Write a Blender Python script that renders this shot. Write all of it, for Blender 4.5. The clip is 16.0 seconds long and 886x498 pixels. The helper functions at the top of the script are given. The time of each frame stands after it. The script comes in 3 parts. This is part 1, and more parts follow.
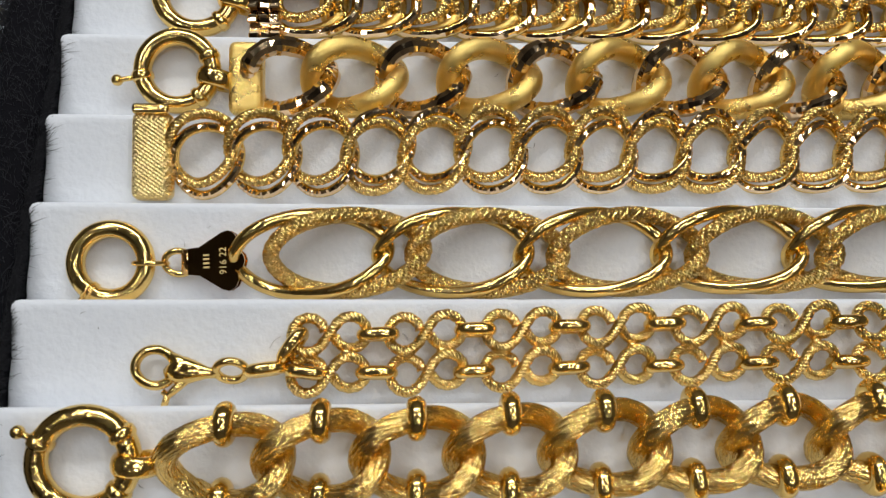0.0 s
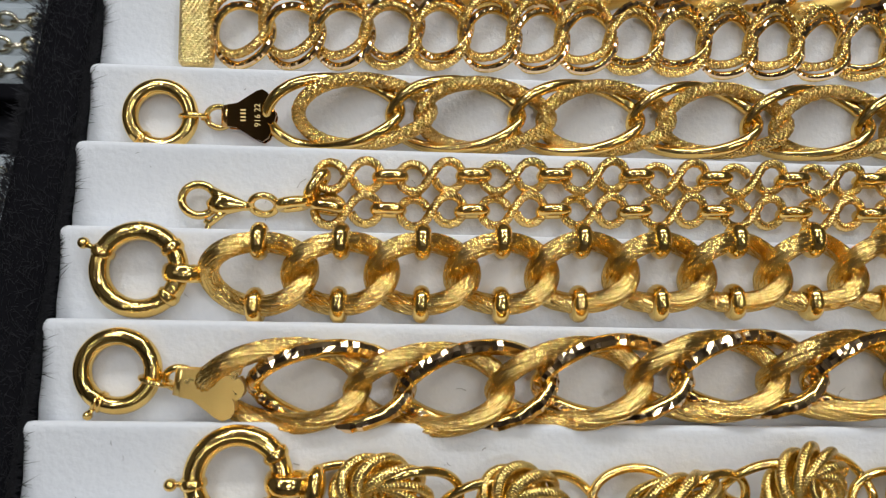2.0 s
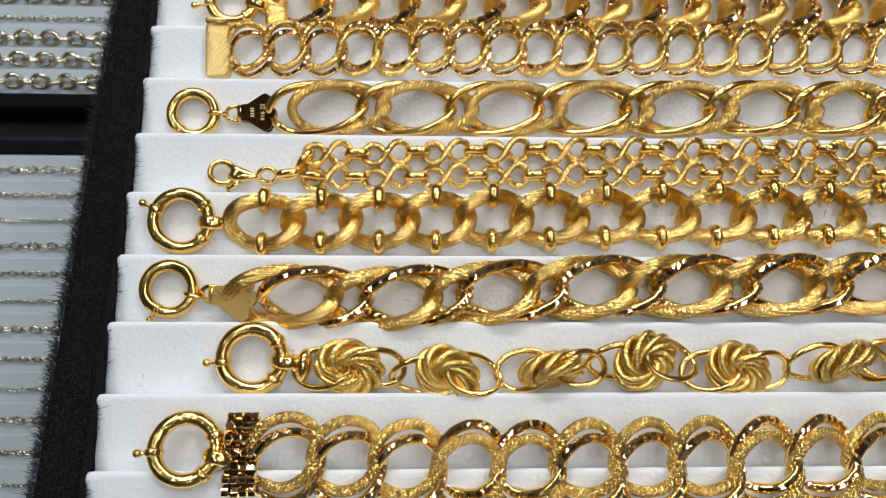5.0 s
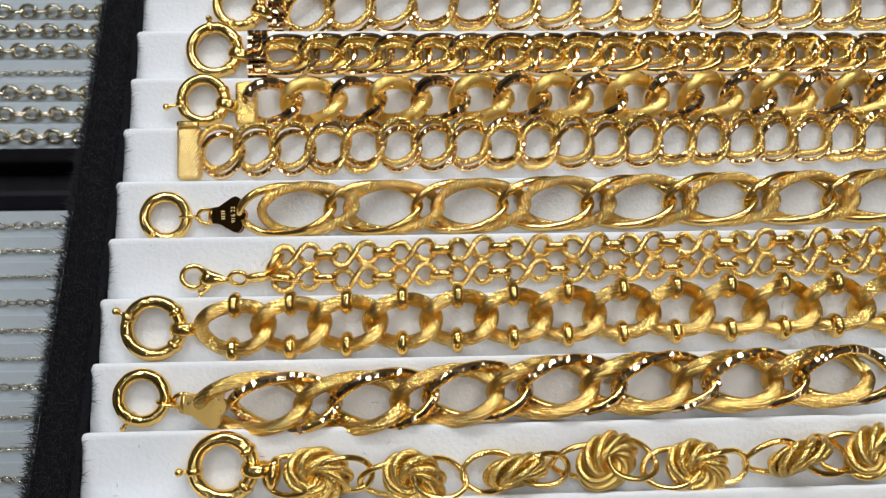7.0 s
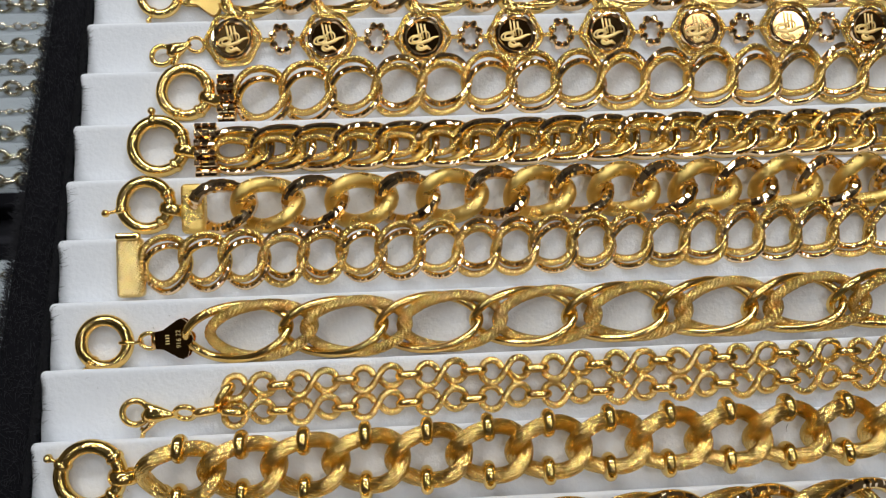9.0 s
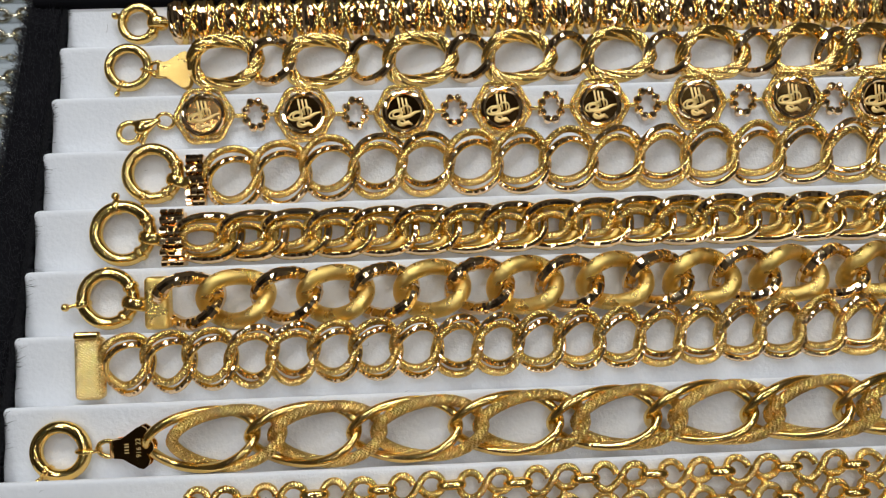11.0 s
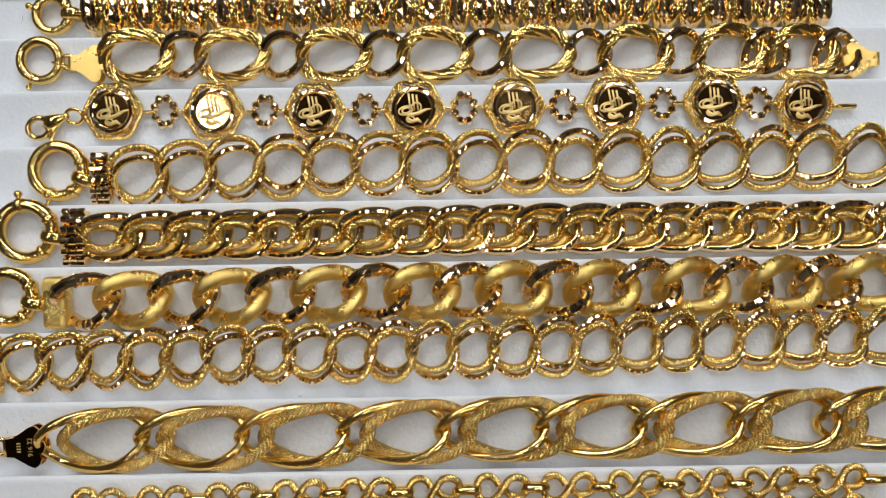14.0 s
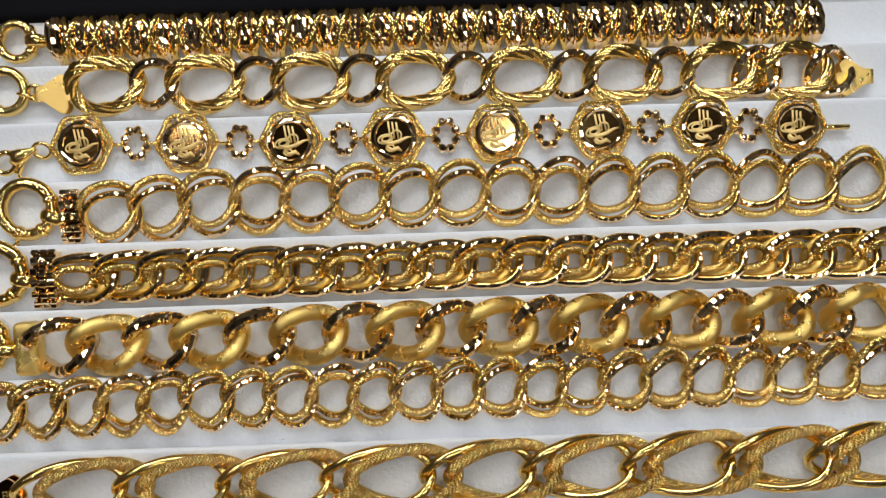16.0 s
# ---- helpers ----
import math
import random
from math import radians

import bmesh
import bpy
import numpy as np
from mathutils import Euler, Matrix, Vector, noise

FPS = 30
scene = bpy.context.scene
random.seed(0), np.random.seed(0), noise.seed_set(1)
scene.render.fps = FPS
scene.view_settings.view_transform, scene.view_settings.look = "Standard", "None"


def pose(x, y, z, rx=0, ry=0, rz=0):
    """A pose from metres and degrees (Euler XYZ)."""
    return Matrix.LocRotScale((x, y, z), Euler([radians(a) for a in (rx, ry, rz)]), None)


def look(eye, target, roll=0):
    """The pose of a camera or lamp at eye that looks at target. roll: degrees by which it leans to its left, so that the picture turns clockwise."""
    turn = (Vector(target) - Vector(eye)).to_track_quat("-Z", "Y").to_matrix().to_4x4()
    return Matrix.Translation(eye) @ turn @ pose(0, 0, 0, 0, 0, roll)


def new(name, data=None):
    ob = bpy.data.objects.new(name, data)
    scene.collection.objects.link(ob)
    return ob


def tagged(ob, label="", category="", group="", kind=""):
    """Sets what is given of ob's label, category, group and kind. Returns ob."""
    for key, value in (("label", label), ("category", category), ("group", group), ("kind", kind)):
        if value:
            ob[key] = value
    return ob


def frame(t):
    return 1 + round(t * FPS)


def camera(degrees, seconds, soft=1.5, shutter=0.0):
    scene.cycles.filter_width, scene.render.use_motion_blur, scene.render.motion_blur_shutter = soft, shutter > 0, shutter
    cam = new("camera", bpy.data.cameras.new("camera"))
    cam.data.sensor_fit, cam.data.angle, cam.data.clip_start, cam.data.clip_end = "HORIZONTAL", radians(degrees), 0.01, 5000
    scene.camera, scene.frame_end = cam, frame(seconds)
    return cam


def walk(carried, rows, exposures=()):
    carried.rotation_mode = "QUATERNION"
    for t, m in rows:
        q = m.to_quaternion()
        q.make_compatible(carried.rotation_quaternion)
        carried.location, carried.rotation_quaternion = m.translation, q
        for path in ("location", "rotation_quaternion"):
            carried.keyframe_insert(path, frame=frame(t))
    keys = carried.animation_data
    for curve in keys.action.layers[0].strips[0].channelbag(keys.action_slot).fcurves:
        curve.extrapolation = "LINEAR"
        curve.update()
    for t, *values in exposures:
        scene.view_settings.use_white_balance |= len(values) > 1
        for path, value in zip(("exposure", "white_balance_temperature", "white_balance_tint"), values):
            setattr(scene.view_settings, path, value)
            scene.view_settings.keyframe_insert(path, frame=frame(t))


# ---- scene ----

cam = camera(62.3, 16.0, 1.1)
PATH = [
    (0, (0.02734, 0.02364, 0.09558), (0.03653, 0.07742, -0.04415), 9.25),
    (0.5, (0.02651, 0.01934, 0.09595), (0.03602, 0.07346, -0.04362), 9.72),
    (1, (0.02738, 0.01237, 0.09768), (0.03636, 0.06598, -0.04212), 9.44),
    (1.5, (0.02614, 0.0042, 0.10031), (0.03586, 0.05862, -0.03913), 10.50),
    (2, (0.02575, -0.00269, 0.10236), (0.03556, 0.05148, -0.03717), 10.90),
    (2.5, (0.02512, -0.00658, 0.10783), (0.03548, 0.04808, -0.03148), 11.33),
    (3, (0.02417, -0.01647, 0.10951), (0.03427, 0.03778, -0.02997), 11.02),
    (5.5, (0.0397, -0.02757, 0.14668), (0.04548, 0.02665, 0.00694), 5.61),
    (6, (0.04183, -0.02239, 0.14897), (0.04877, 0.03309, 0.00978), 6.16),
    (6.5, (0.04479, -0.01457, 0.14973), (0.05152, 0.04086, 0.01051), 5.52),
    (7, (0.04334, -0.01141, 0.1514), (0.04985, 0.04471, 0.01244), 5.34),
    (7.5, (0.04597, -0.00258, 0.153), (0.05175, 0.05323, 0.01389), 4.41),
    (8, (0.04973, 0.00463, 0.15342), (0.05433, 0.06014, 0.01415), 2.98),
    (8.5, (0.0512, 0.01291, 0.15066), (0.05686, 0.06686, 0.01081), 3.61),
    (9, (0.05162, 0.01977, 0.14728), (0.0578, 0.07318, 0.00725), 4.12),
    (9.5, (0.05213, 0.02796, 0.14444), (0.05832, 0.08034, 0.00402), 4.53),
    (10, (0.054, 0.03516, 0.14518), (0.05865, 0.08745, 0.00466), 3.25),
    (12.5, (0.06854, 0.04303, 0.14607), (0.07268, 0.09845, 0.00674), 1.28),
    (13, (0.07379, 0.04322, 0.14736), (0.07725, 0.09615, 0.00705), 1.78),
    (13.5, (0.08284, 0.04436, 0.14966), (0.08427, 0.09463, 0.00834), 0.23),
    (14, (0.08406, 0.04985, 0.14761), (0.08408, 0.09583, 0.00483), -0.85),
    (14.5, (0.08543, 0.06028, 0.14854), (0.08615, 0.10317, 0.0048), -0.22),
    (15, (0.08572, 0.06594, 0.14716), (0.08722, 0.10792, 0.00316), 0.05),
    (15.5, (0.08503, 0.0687, 0.14514), (0.08672, 0.10815, 0.00043), 0.34),
    (16, (0.08686, 0.06341, 0.14728), (0.08782, 0.104, 0.00288), -0.55),
]
cam.data.dof.use_dof, cam.data.dof.focus_distance, cam.data.dof.aperture_fstop = True, 0.132, 54.0
walk(cam, [(t, look(eye, target, roll)) for t, eye, target, roll in PATH],
     [(0, -0.09), (2, -0.06), (3, -0.02), (5.5, 0.24), (7, 0.15), (8, 0.12), (9, -0.12), (10, -0.16), (12.5, -0.17), (16, -0.17)])

# ---- light ----
world = bpy.data.worlds.new("shop_air")
world.use_nodes = True
scene.world = world
world.node_tree.nodes["Background"].inputs["Color"].default_value = (0.75, 0.85, 1.0, 1)
world.node_tree.nodes["Background"].inputs["Strength"].default_value = 0.05


def lamp(name, eye, target, sx, sy, watts, colour):
    data = bpy.data.lights.new(name, "AREA")
    data.shape, data.size, data.size_y, data.energy, data.color = "RECTANGLE", sx, sy, watts, colour
    ob = new(name, data)
    ob.matrix_world = look(eye, target)
    return ob


lamp("showcase_strip_light", (0.06, 0.60, 0.66), (0.08, 0.06, 0), 0.9, 0.05, 4.4, (0.95, 0.98, 1.0))
for px, py, sx, sy, watts in ((-0.62, 0.35, 0.4, 0.12, 2.9), (0.72, 0.35, 0.4, 0.12, 2.9), (0.30, -0.34, 0.3, 0.12, 1.9), (0.85, -0.7, 0.4, 0.12, 1.9)):
    lamp("ceiling_panel_light", (px, py, 1.42), (px * 0.6, py * 0.6, 0), sx, sy, watts, (0.95, 0.98, 1.0))
for px, py in ((-0.55, -0.05), (0.12, 0.55), (-0.3, -0.95), (0.32, -1.0), (-0.95, -0.3), (0.95, 0.0), (-0.35, 0.85), (0.55, 0.95)):
    lamp("ceiling_spot_light", (px, py, 1.44), (px, py, 0), 0.07, 0.07, 0.75, (1.0, 0.97, 0.93))


# ---- materials ----
def material(name, colour, rough, metal=0.0):
    m = bpy.data.materials.new(name)
    m.use_nodes = True
    b = m.node_tree.nodes["Principled BSDF"]
    b.inputs["Base Color"].default_value = (*colour, 1)
    b.inputs["Roughness"].default_value = rough
    b.inputs["Metallic"].default_value = metal
    return m, m.node_tree, b


def node(tree, kind, **values):
    n = tree.nodes.new(kind)
    for key, value in values.items():
        if key.startswith("op_"):
            n.operation = value
        else:
            n.inputs[int(key[1:]) if key[0] == "i" and key[1:].isdigit() else key].default_value = value
    return n


def math_node(tree, op, a, b=0.0):
    n = tree.nodes.new("ShaderNodeMath")
    n.operation = op
    for k, v in enumerate((a, b)):
        if isinstance(v, (int, float)):
            n.inputs[k].default_value = v
        else:
            tree.links.new(v, n.inputs[k])
    return n.outputs[0]


GOLD = (0.945, 0.655, 0.215)


def gold(name, rough, colour=GOLD, pitch=0.0, turns=0, cross=False, depth=0.0, grain=0.0, grain_size=4000.0, fibre=0.0):
    """Gold with fine wear; pitch in mm along a wire and turns round it give an engraved rope line, cross a braid."""
    m, tree, b = material(name, colour, rough, 1.0)
    coord = tree.nodes.new("ShaderNodeTexCoord")
    stain = node(tree, "ShaderNodeTexNoise", Scale=350.0, Detail=3.0)
    tree.links.new(coord.outputs["Object"], stain.inputs["Vector"])
    info = tree.nodes.new("ShaderNodeObjectInfo")
    ramp = tree.nodes.new("ShaderNodeMapRange")
    ramp.inputs["To Min"].default_value, ramp.inputs["To Max"].default_value = rough * 0.7, rough * 1.4
    tree.links.new(stain.outputs["Fac"], ramp.inputs["Value"])
    tree.links.new(ramp.outputs["Result"], b.inputs["Roughness"])
    hue = node(tree, "ShaderNodeHueSaturation", Color=(*colour, 1))
    shift = tree.nodes.new("ShaderNodeMapRange")
    shift.inputs["To Min"].default_value, shift.inputs["To Max"].default_value = 0.9, 1.06
    tree.links.new(info.outputs["Random"], shift.inputs["Value"])
    tree.links.new(shift.outputs["Result"], hue.inputs["Value"])
    tree.links.new(hue.outputs["Color"], b.inputs["Base Color"])
    height = None
    if pitch:
        uv = tree.nodes.new("ShaderNodeUVMap")
        sep = tree.nodes.new("ShaderNodeSeparateXYZ")
        tree.links.new(uv.outputs["UV"], sep.inputs[0])
        along = math_node(tree, "MULTIPLY", sep.outputs["X"], 2 * math.pi / pitch)
        around = math_node(tree, "MULTIPLY", sep.outputs["Y"], 2 * math.pi * turns)
        height = math_node(tree, "ABSOLUTE", math_node(tree, "SINE", math_node(tree, "ADD", along, around)))
        if cross:
            other = math_node(tree, "ABSOLUTE", math_node(tree, "SINE", math_node(tree, "SUBTRACT", math_node(tree, "MULTIPLY", along, 0.5), around)))
            height = math_node(tree, "MULTIPLY", height, other)
    if grain:
        fine = node(tree, "ShaderNodeTexNoise", Scale=grain_size, Detail=2.0)
        tree.links.new(coord.outputs["Object"], fine.inputs["Vector"])
        spread = math_node(tree, "MULTIPLY", fine.outputs["Fac"], grain)
        height = spread if height is None else math_node(tree, "ADD", height, spread)
    if fibre:
        uv = tree.nodes.new("ShaderNodeUVMap")
        sep = tree.nodes.new("ShaderNodeSeparateXYZ")
        tree.links.new(uv.outputs["UV"], sep.inputs[0])
        turn = math_node(tree, "ADD", math_node(tree, "MULTIPLY", sep.outputs["Y"], 2 * math.pi), math_node(tree, "MULTIPLY", sep.outputs["X"], 0.16))
        straw = tree.nodes.new("ShaderNodeCombineXYZ")
        for k, v in enumerate((math_node(tree, "MULTIPLY", math_node(tree, "COSINE", turn), fibre), math_node(tree, "MULTIPLY", math_node(tree, "SINE", turn), fibre), math_node(tree, "MULTIPLY", sep.outputs["X"], 0.2))):
            tree.links.new(v, straw.inputs[k])
        lines = node(tree, "ShaderNodeTexNoise", Scale=1.0, Detail=1.0)
        tree.links.new(straw.outputs[0], lines.inputs["Vector"])
        ridge = math_node(tree, "MULTIPLY", lines.outputs["Fac"], 2.2)
        height = ridge if height is None else math_node(tree, "ADD", ridge, math_node(tree, "MULTIPLY", height, 0.18))
    if height is not None:
        bump = tree.nodes.new("ShaderNodeBump")
        bump.inputs["Strength"].default_value = 1.0
        bump.inputs["Distance"].default_value = depth * 0.001
        tree.links.new(height, bump.inputs["Height"])
        tree.links.new(bump.outputs["Normal"], b.inputs["Normal"])
    return m


POLISHED = gold("polished_gold", 0.14, depth=0.04, grain=1.0, grain_size=1300.0)
CUT = gold("diamond_cut_gold", 0.08, (0.95, 0.70, 0.42))
MATTE = gold("sandblasted_gold", 0.27, (0.94, 0.67, 0.21), depth=0.13, grain=1.0, grain_size=5000.0)
ROPE = gold("fine_rope_gold", 0.18, pitch=1.4 / 1.5, turns=3, depth=0.1)
BRAID = gold("braided_gold", 0.18, pitch=1.4 / 1.5, turns=4, cross=True, depth=0.16)
BARK = gold("engraved_gold", 0.19, pitch=1.4, turns=9, cross=True, depth=0.15, fibre=6.5)
KNOT = gold("coiled_rope_gold", 0.2, (0.945, 0.67, 0.21), pitch=0.7, turns=2, depth=0.045)
TWIST = gold("twisted_wire_gold", 0.17, pitch=1.4 / 1.5, turns=4, depth=0.07)
PLATE = gold("brushed_gold_plate", 0.28, depth=0.05, grain=1.0, grain_size=1500.0)
# Browner than GOLD: the dark reflection on flat plates is put into the colour.
BROWN_MIRROR = gold("mirror_gold_darkened", 0.09, (0.76, 0.44, 0.16))
HAMMER = gold("hammered_gold", 0.15, depth=0.16, grain=1.0, grain_size=750.0)
DARKLINE, _, _ = material("engraved_mark", (0.9, 0.68, 0.3), 0.5, 1.0)


def hatch_gold():
    m, tree, b = material("hatched_gold", (0.95, 0.70, 0.28), 0.25, 1.0)
    coord = tree.nodes.new("ShaderNodeTexCoord")
    sep = tree.nodes.new("ShaderNodeSeparateXYZ")
    tree.links.new(coord.outputs["Object"], sep.inputs[0])
    a = math_node(tree, "MULTIPLY", math_node(tree, "ADD", math_node(tree, "MULTIPLY", sep.outputs["X"], 0.7), sep.outputs["Y"]), 5600.0)
    c = math_node(tree, "MULTIPLY", math_node(tree, "SUBTRACT", math_node(tree, "MULTIPLY", sep.outputs["X"], 1.6), sep.outputs["Y"]), 5600.0)
    h = math_node(tree, "MULTIPLY", math_node(tree, "ABSOLUTE", math_node(tree, "SINE", a)), math_node(tree, "ADD", math_node(tree, "MULTIPLY", math_node(tree, "SINE", c), 0.35), 0.65))
    bump = tree.nodes.new("ShaderNodeBump")
    bump.inputs["Strength"].default_value, bump.inputs["Distance"].default_value = 0.8, 0.00018
    tree.links.new(h, bump.inputs["Height"])
    tree.links.new(bump.outputs["Normal"], b.inputs["Normal"])
    return m


HATCH = hatch_gold()


def cloth(name, colour, dark, scale):
    m, tree, b = material(name, colour, 0.85)
    coord = tree.nodes.new("ShaderNodeTexCoord")
    fine = node(tree, "ShaderNodeTexNoise", Scale=scale, Detail=4.0)
    wide = node(tree, "ShaderNodeTexNoise", Scale=70.0, Detail=3.0)
    for n in (fine, wide):
        tree.links.new(coord.outputs["Object"], n.inputs["Vector"])
    mix = tree.nodes.new("ShaderNodeMix")
    mix.data_type = "RGBA"
    mix.inputs["A"].default_value, mix.inputs["B"].default_value = (*dark, 1), (*colour, 1)
    both = math_node(tree, "ADD", math_node(tree, "MULTIPLY", fine.outputs["Fac"], 0.5), math_node(tree, "MULTIPLY", wide.outputs["Fac"], 0.9))
    tree.links.new(both, mix.inputs["Factor"])
    tree.links.new(mix.outputs["Result"], b.inputs["Base Color"])
    b.inputs["Specular IOR Level"].default_value = 0.05 if colour[0] < 0.05 else 0.2
    bump = tree.nodes.new("ShaderNodeBump")
    bump.inputs["Strength"].default_value, bump.inputs["Distance"].default_value = 0.6, 0.00024
    tree.links.new(fine.outputs["Fac"], bump.inputs["Height"])
    tree.links.new(bump.outputs["Normal"], b.inputs["Normal"])
    return m


WHITE = cloth("white_suede", (0.82, 0.84, 0.87), (0.70, 0.72, 0.77), 1000.0)
BLACK = cloth("black_velvet", (0.008, 0.008, 0.010), (0.003, 0.003, 0.004), 2600.0)
FIBRE, _, _ = material("velvet_pile", (0.008, 0.008, 0.011), 0.9)
LINT, _, _ = material("grey_lint", (0.12, 0.11, 0.11), 0.8)
SILVER = gold("pale_gold", 0.18, (0.72, 0.66, 0.50))
DARKWOOD = cloth("dark_counter", (0.03, 0.03, 0.035), (0.015, 0.015, 0.02), 300.0)
# Tone for the unseen walls, chosen for what the gold reflects.
WALL = cloth("unseen_wall_paint", (0.24, 0.21, 0.175), (0.2, 0.175, 0.145), 40.0)
# Near black so that flat gold reflects dark; the ceiling is unseen.
DARK_OVERHEAD = cloth("dark_reflection_paint", (0.085, 0.07, 0.06), (0.065, 0.055, 0.045), 30.0)


# ---- geometry in millimetres ----
class Geo:
    def __init__(self):
        self.v, self.f, self.uv, self.s, self.slot = [], [], [], [], []

    def add(self, verts, faces, uvs=None, smooth=True, m=None):
        base = sum(len(x) for x in self.v)
        verts = np.array(verts, float)
        if m is not None:
            verts = verts @ np.array(m.to_3x3()).T + np.array(m.translation)
        self.v.append(verts)
        for n, f in enumerate(faces):
            self.f.append([base + i for i in f])
            self.uv.extend(uvs[n] if uvs else [(0, 0)] * len(f))
            self.s.append(smooth if isinstance(smooth, bool) else smooth[n])
            self.slot.append(0 if isinstance(smooth, bool) or smooth[n] else 1)
        return self

    def mesh(self, name, mat, cut=None):
        me = bpy.data.meshes.new(name)
        me.from_pydata((np.concatenate(self.v) * 0.001).tolist(), [], self.f)
        me.polygons.foreach_set("use_smooth", self.s)
        layer = me.uv_layers.new(name="UVMap")
        layer.data.foreach_set("uv", np.array(self.uv, np.float32).ravel())
        me.materials.append(mat)
        if cut:
            me.materials.append(cut)
            me.polygons.foreach_set("material_index", self.slot)
        me.validate()
        me.update()
        return me


def T(x=0, y=0, z=0, rx=0, ry=0, rz=0):
    return pose(x, y, z, rx, ry, rz)


def tube(geo, P, rad, k=12, closed=True, smooth=True, m=None, flat=1.0):
    """Sweeps a round section of radius rad (a number, or n x k) along the points P."""
    P = np.array(P, float)
    n = len(P)
    if closed:
        tan = np.roll(P, -1, 0) - np.roll(P, 1, 0)
    else:
        tan = np.gradient(P, axis=0)
    tan /= np.linalg.norm(tan, axis=1)[:, None]
    up = np.tile(np.array([0.0, 0.0, 1.0]), (n, 1))
    steep = np.abs(tan[:, 2]) > 0.97
    up[steep] = (0.0, 1.0, 0.0)
    up -= (up * tan).sum(1)[:, None] * tan
    up /= np.linalg.norm(up, axis=1)[:, None]
    side = np.cross(tan, up)
    phi = np.arange(k) * 2 * math.pi / k
    rad = np.broadcast_to(np.array(rad, float).reshape(-1, 1) if np.ndim(rad) == 1 else rad, (n, k))
    V = P[:, None, :] + rad[:, :, None] * (np.cos(phi)[None, :, None] * side[:, None, :] + flat * np.sin(phi)[None, :, None] * up[:, None, :])
    step = np.linalg.norm(np.diff(np.vstack([P, P[:1]]), axis=0), axis=1)
    U = np.concatenate([[0], np.cumsum(step)])
    if closed:
        U = U * round(U[-1] / 1.4) * 1.4 / U[-1]
    faces, uvs = [], []
    for i in range(n if closed else n - 1):
        a = (i + 1) % n
        for j in range(k):
            b = (j + 1) % k
            faces.append([i * k + j, i * k + b, a * k + b, a * k + j])
            uvs.append([(U[i], j / k), (U[i], (j + 1) / k), (U[i + 1], (j + 1) / k), (U[i + 1], j / k)])
    if not closed:
        faces.append(list(range(k))[::-1])
        faces.append([(n - 1) * k + j for j in range(k)])
        uvs += [[(0, 0)] * k, [(0, 0)] * k]
    return geo.add(V.reshape(-1, 3), faces, uvs, smooth, m)


def oval(a, b, c=0.0, n=72, power=1.0, skew=0.0):
    """A curb link's centre line: half length a, half height b, twist c."""
    th = np.arange(n) * 2 * math.pi / n
    co, si = np.cos(th), np.sin(th)
    x = a * np.sign(co) * np.abs(co) ** power + skew * si
    y = b * np.sign(si) * np.abs(si) ** power
    return np.stack([x, y, -c * np.sin(2 * th)], 1)


def cut_radius(n, k, r, rng, depth=0.08):
    """Facets cut into a wire."""
    base = np.full((n, k), r)
    return base * (1 + depth * (rng.random((n, k)) - 0.5)) * (1 - 0.06 * (np.arange(n) % 2))[:, None]


def rope_radius(n, k, r, strands, twists, depth=0.22):
    i, j = np.meshgrid(np.arange(n), np.arange(k), indexing="ij")
    wave = np.abs(np.cos(0.5 * strands * (2 * math.pi * j / k) + math.pi * twists * i / n))
    return r * (1 - depth + depth * 1.6 * wave)


def block(geo, sx, sy, sz, bevel=0.3, m=None, seg=3):
    """A rounded box, centred, standing on z = 0."""
    bm = bmesh.new()
    bmesh.ops.create_cube(bm, size=1.0)
    for v in bm.verts:
        v.co = Vector((v.co.x * sx, v.co.y * sy, (v.co.z + 0.5) * sz))
    bmesh.ops.bevel(bm, geom=bm.edges[:], offset=bevel, segments=seg, affect="EDGES", profile=0.5)
    bm.verts.index_update()
    geo.add([v.co[:] for v in bm.verts], [[v.index for v in f.verts] for f in bm.faces], None, False, m)
    bm.free()
    return geo


def sheet(geo, outline, z0, z1, m=None, dome=0.0):
    """An outline of x, y points as a plate from z0 to z1."""
    n = len(outline)
    c = np.mean(np.array(outline), 0)
    v = [(x, y, z0) for x, y in outline] + [(x, y, z1) for x, y in outline] + [(c[0], c[1], z1 + dome)]
    f = [list(range(n))[::-1]] + [[n + i, n + (i + 1) % n, 2 * n] for i in range(n)]
    f += [[i, (i + 1) % n, n + (i + 1) % n, n + i] for i in range(n)]
    return geo.add(v, f, None, False, m)


def ball(geo, r, m=None, sx=1.0, sy=1.0, sz=1.0, n=12, smooth=True):
    v, f = [(0, 0, -r * sz)], []
    for i in range(1, n // 2 + 2):
        la = -math.pi / 2 + math.pi * i / (n // 2 + 2)
        v += [(r * sx * math.cos(la) * math.cos(2 * math.pi * j / n), r * sy * math.cos(la) * math.sin(2 * math.pi * j / n), r * sz * math.sin(la)) for j in range(n)]
    v.append((0, 0, r * sz))
    rows = n // 2 + 1
    for j in range(n):
        f.append([0, 1 + (j + 1) % n, 1 + j])
        f.append([len(v) - 1, 1 + (rows - 1) * n + j, 1 + (rows - 1) * n + (j + 1) % n])
        for i in range(rows - 1):
            f.append([1 + i * n + j, 1 + i * n + (j + 1) % n, 1 + (i + 1) * n + (j + 1) % n, 1 + (i + 1) * n + j])
    return geo.add(v, f, None, smooth, m)


# ---- tray frame ----
PITCH, RISE, LOW = 13.84, 5.0, -3.0
ANGLE = math.degrees(math.atan2(RISE, PITCH))
ROWS = "ABCDEFGHIJKLMNOPQ"
FAR = {r: 66.3 + (7 - i) * PITCH for i, r in enumerate(ROWS)}


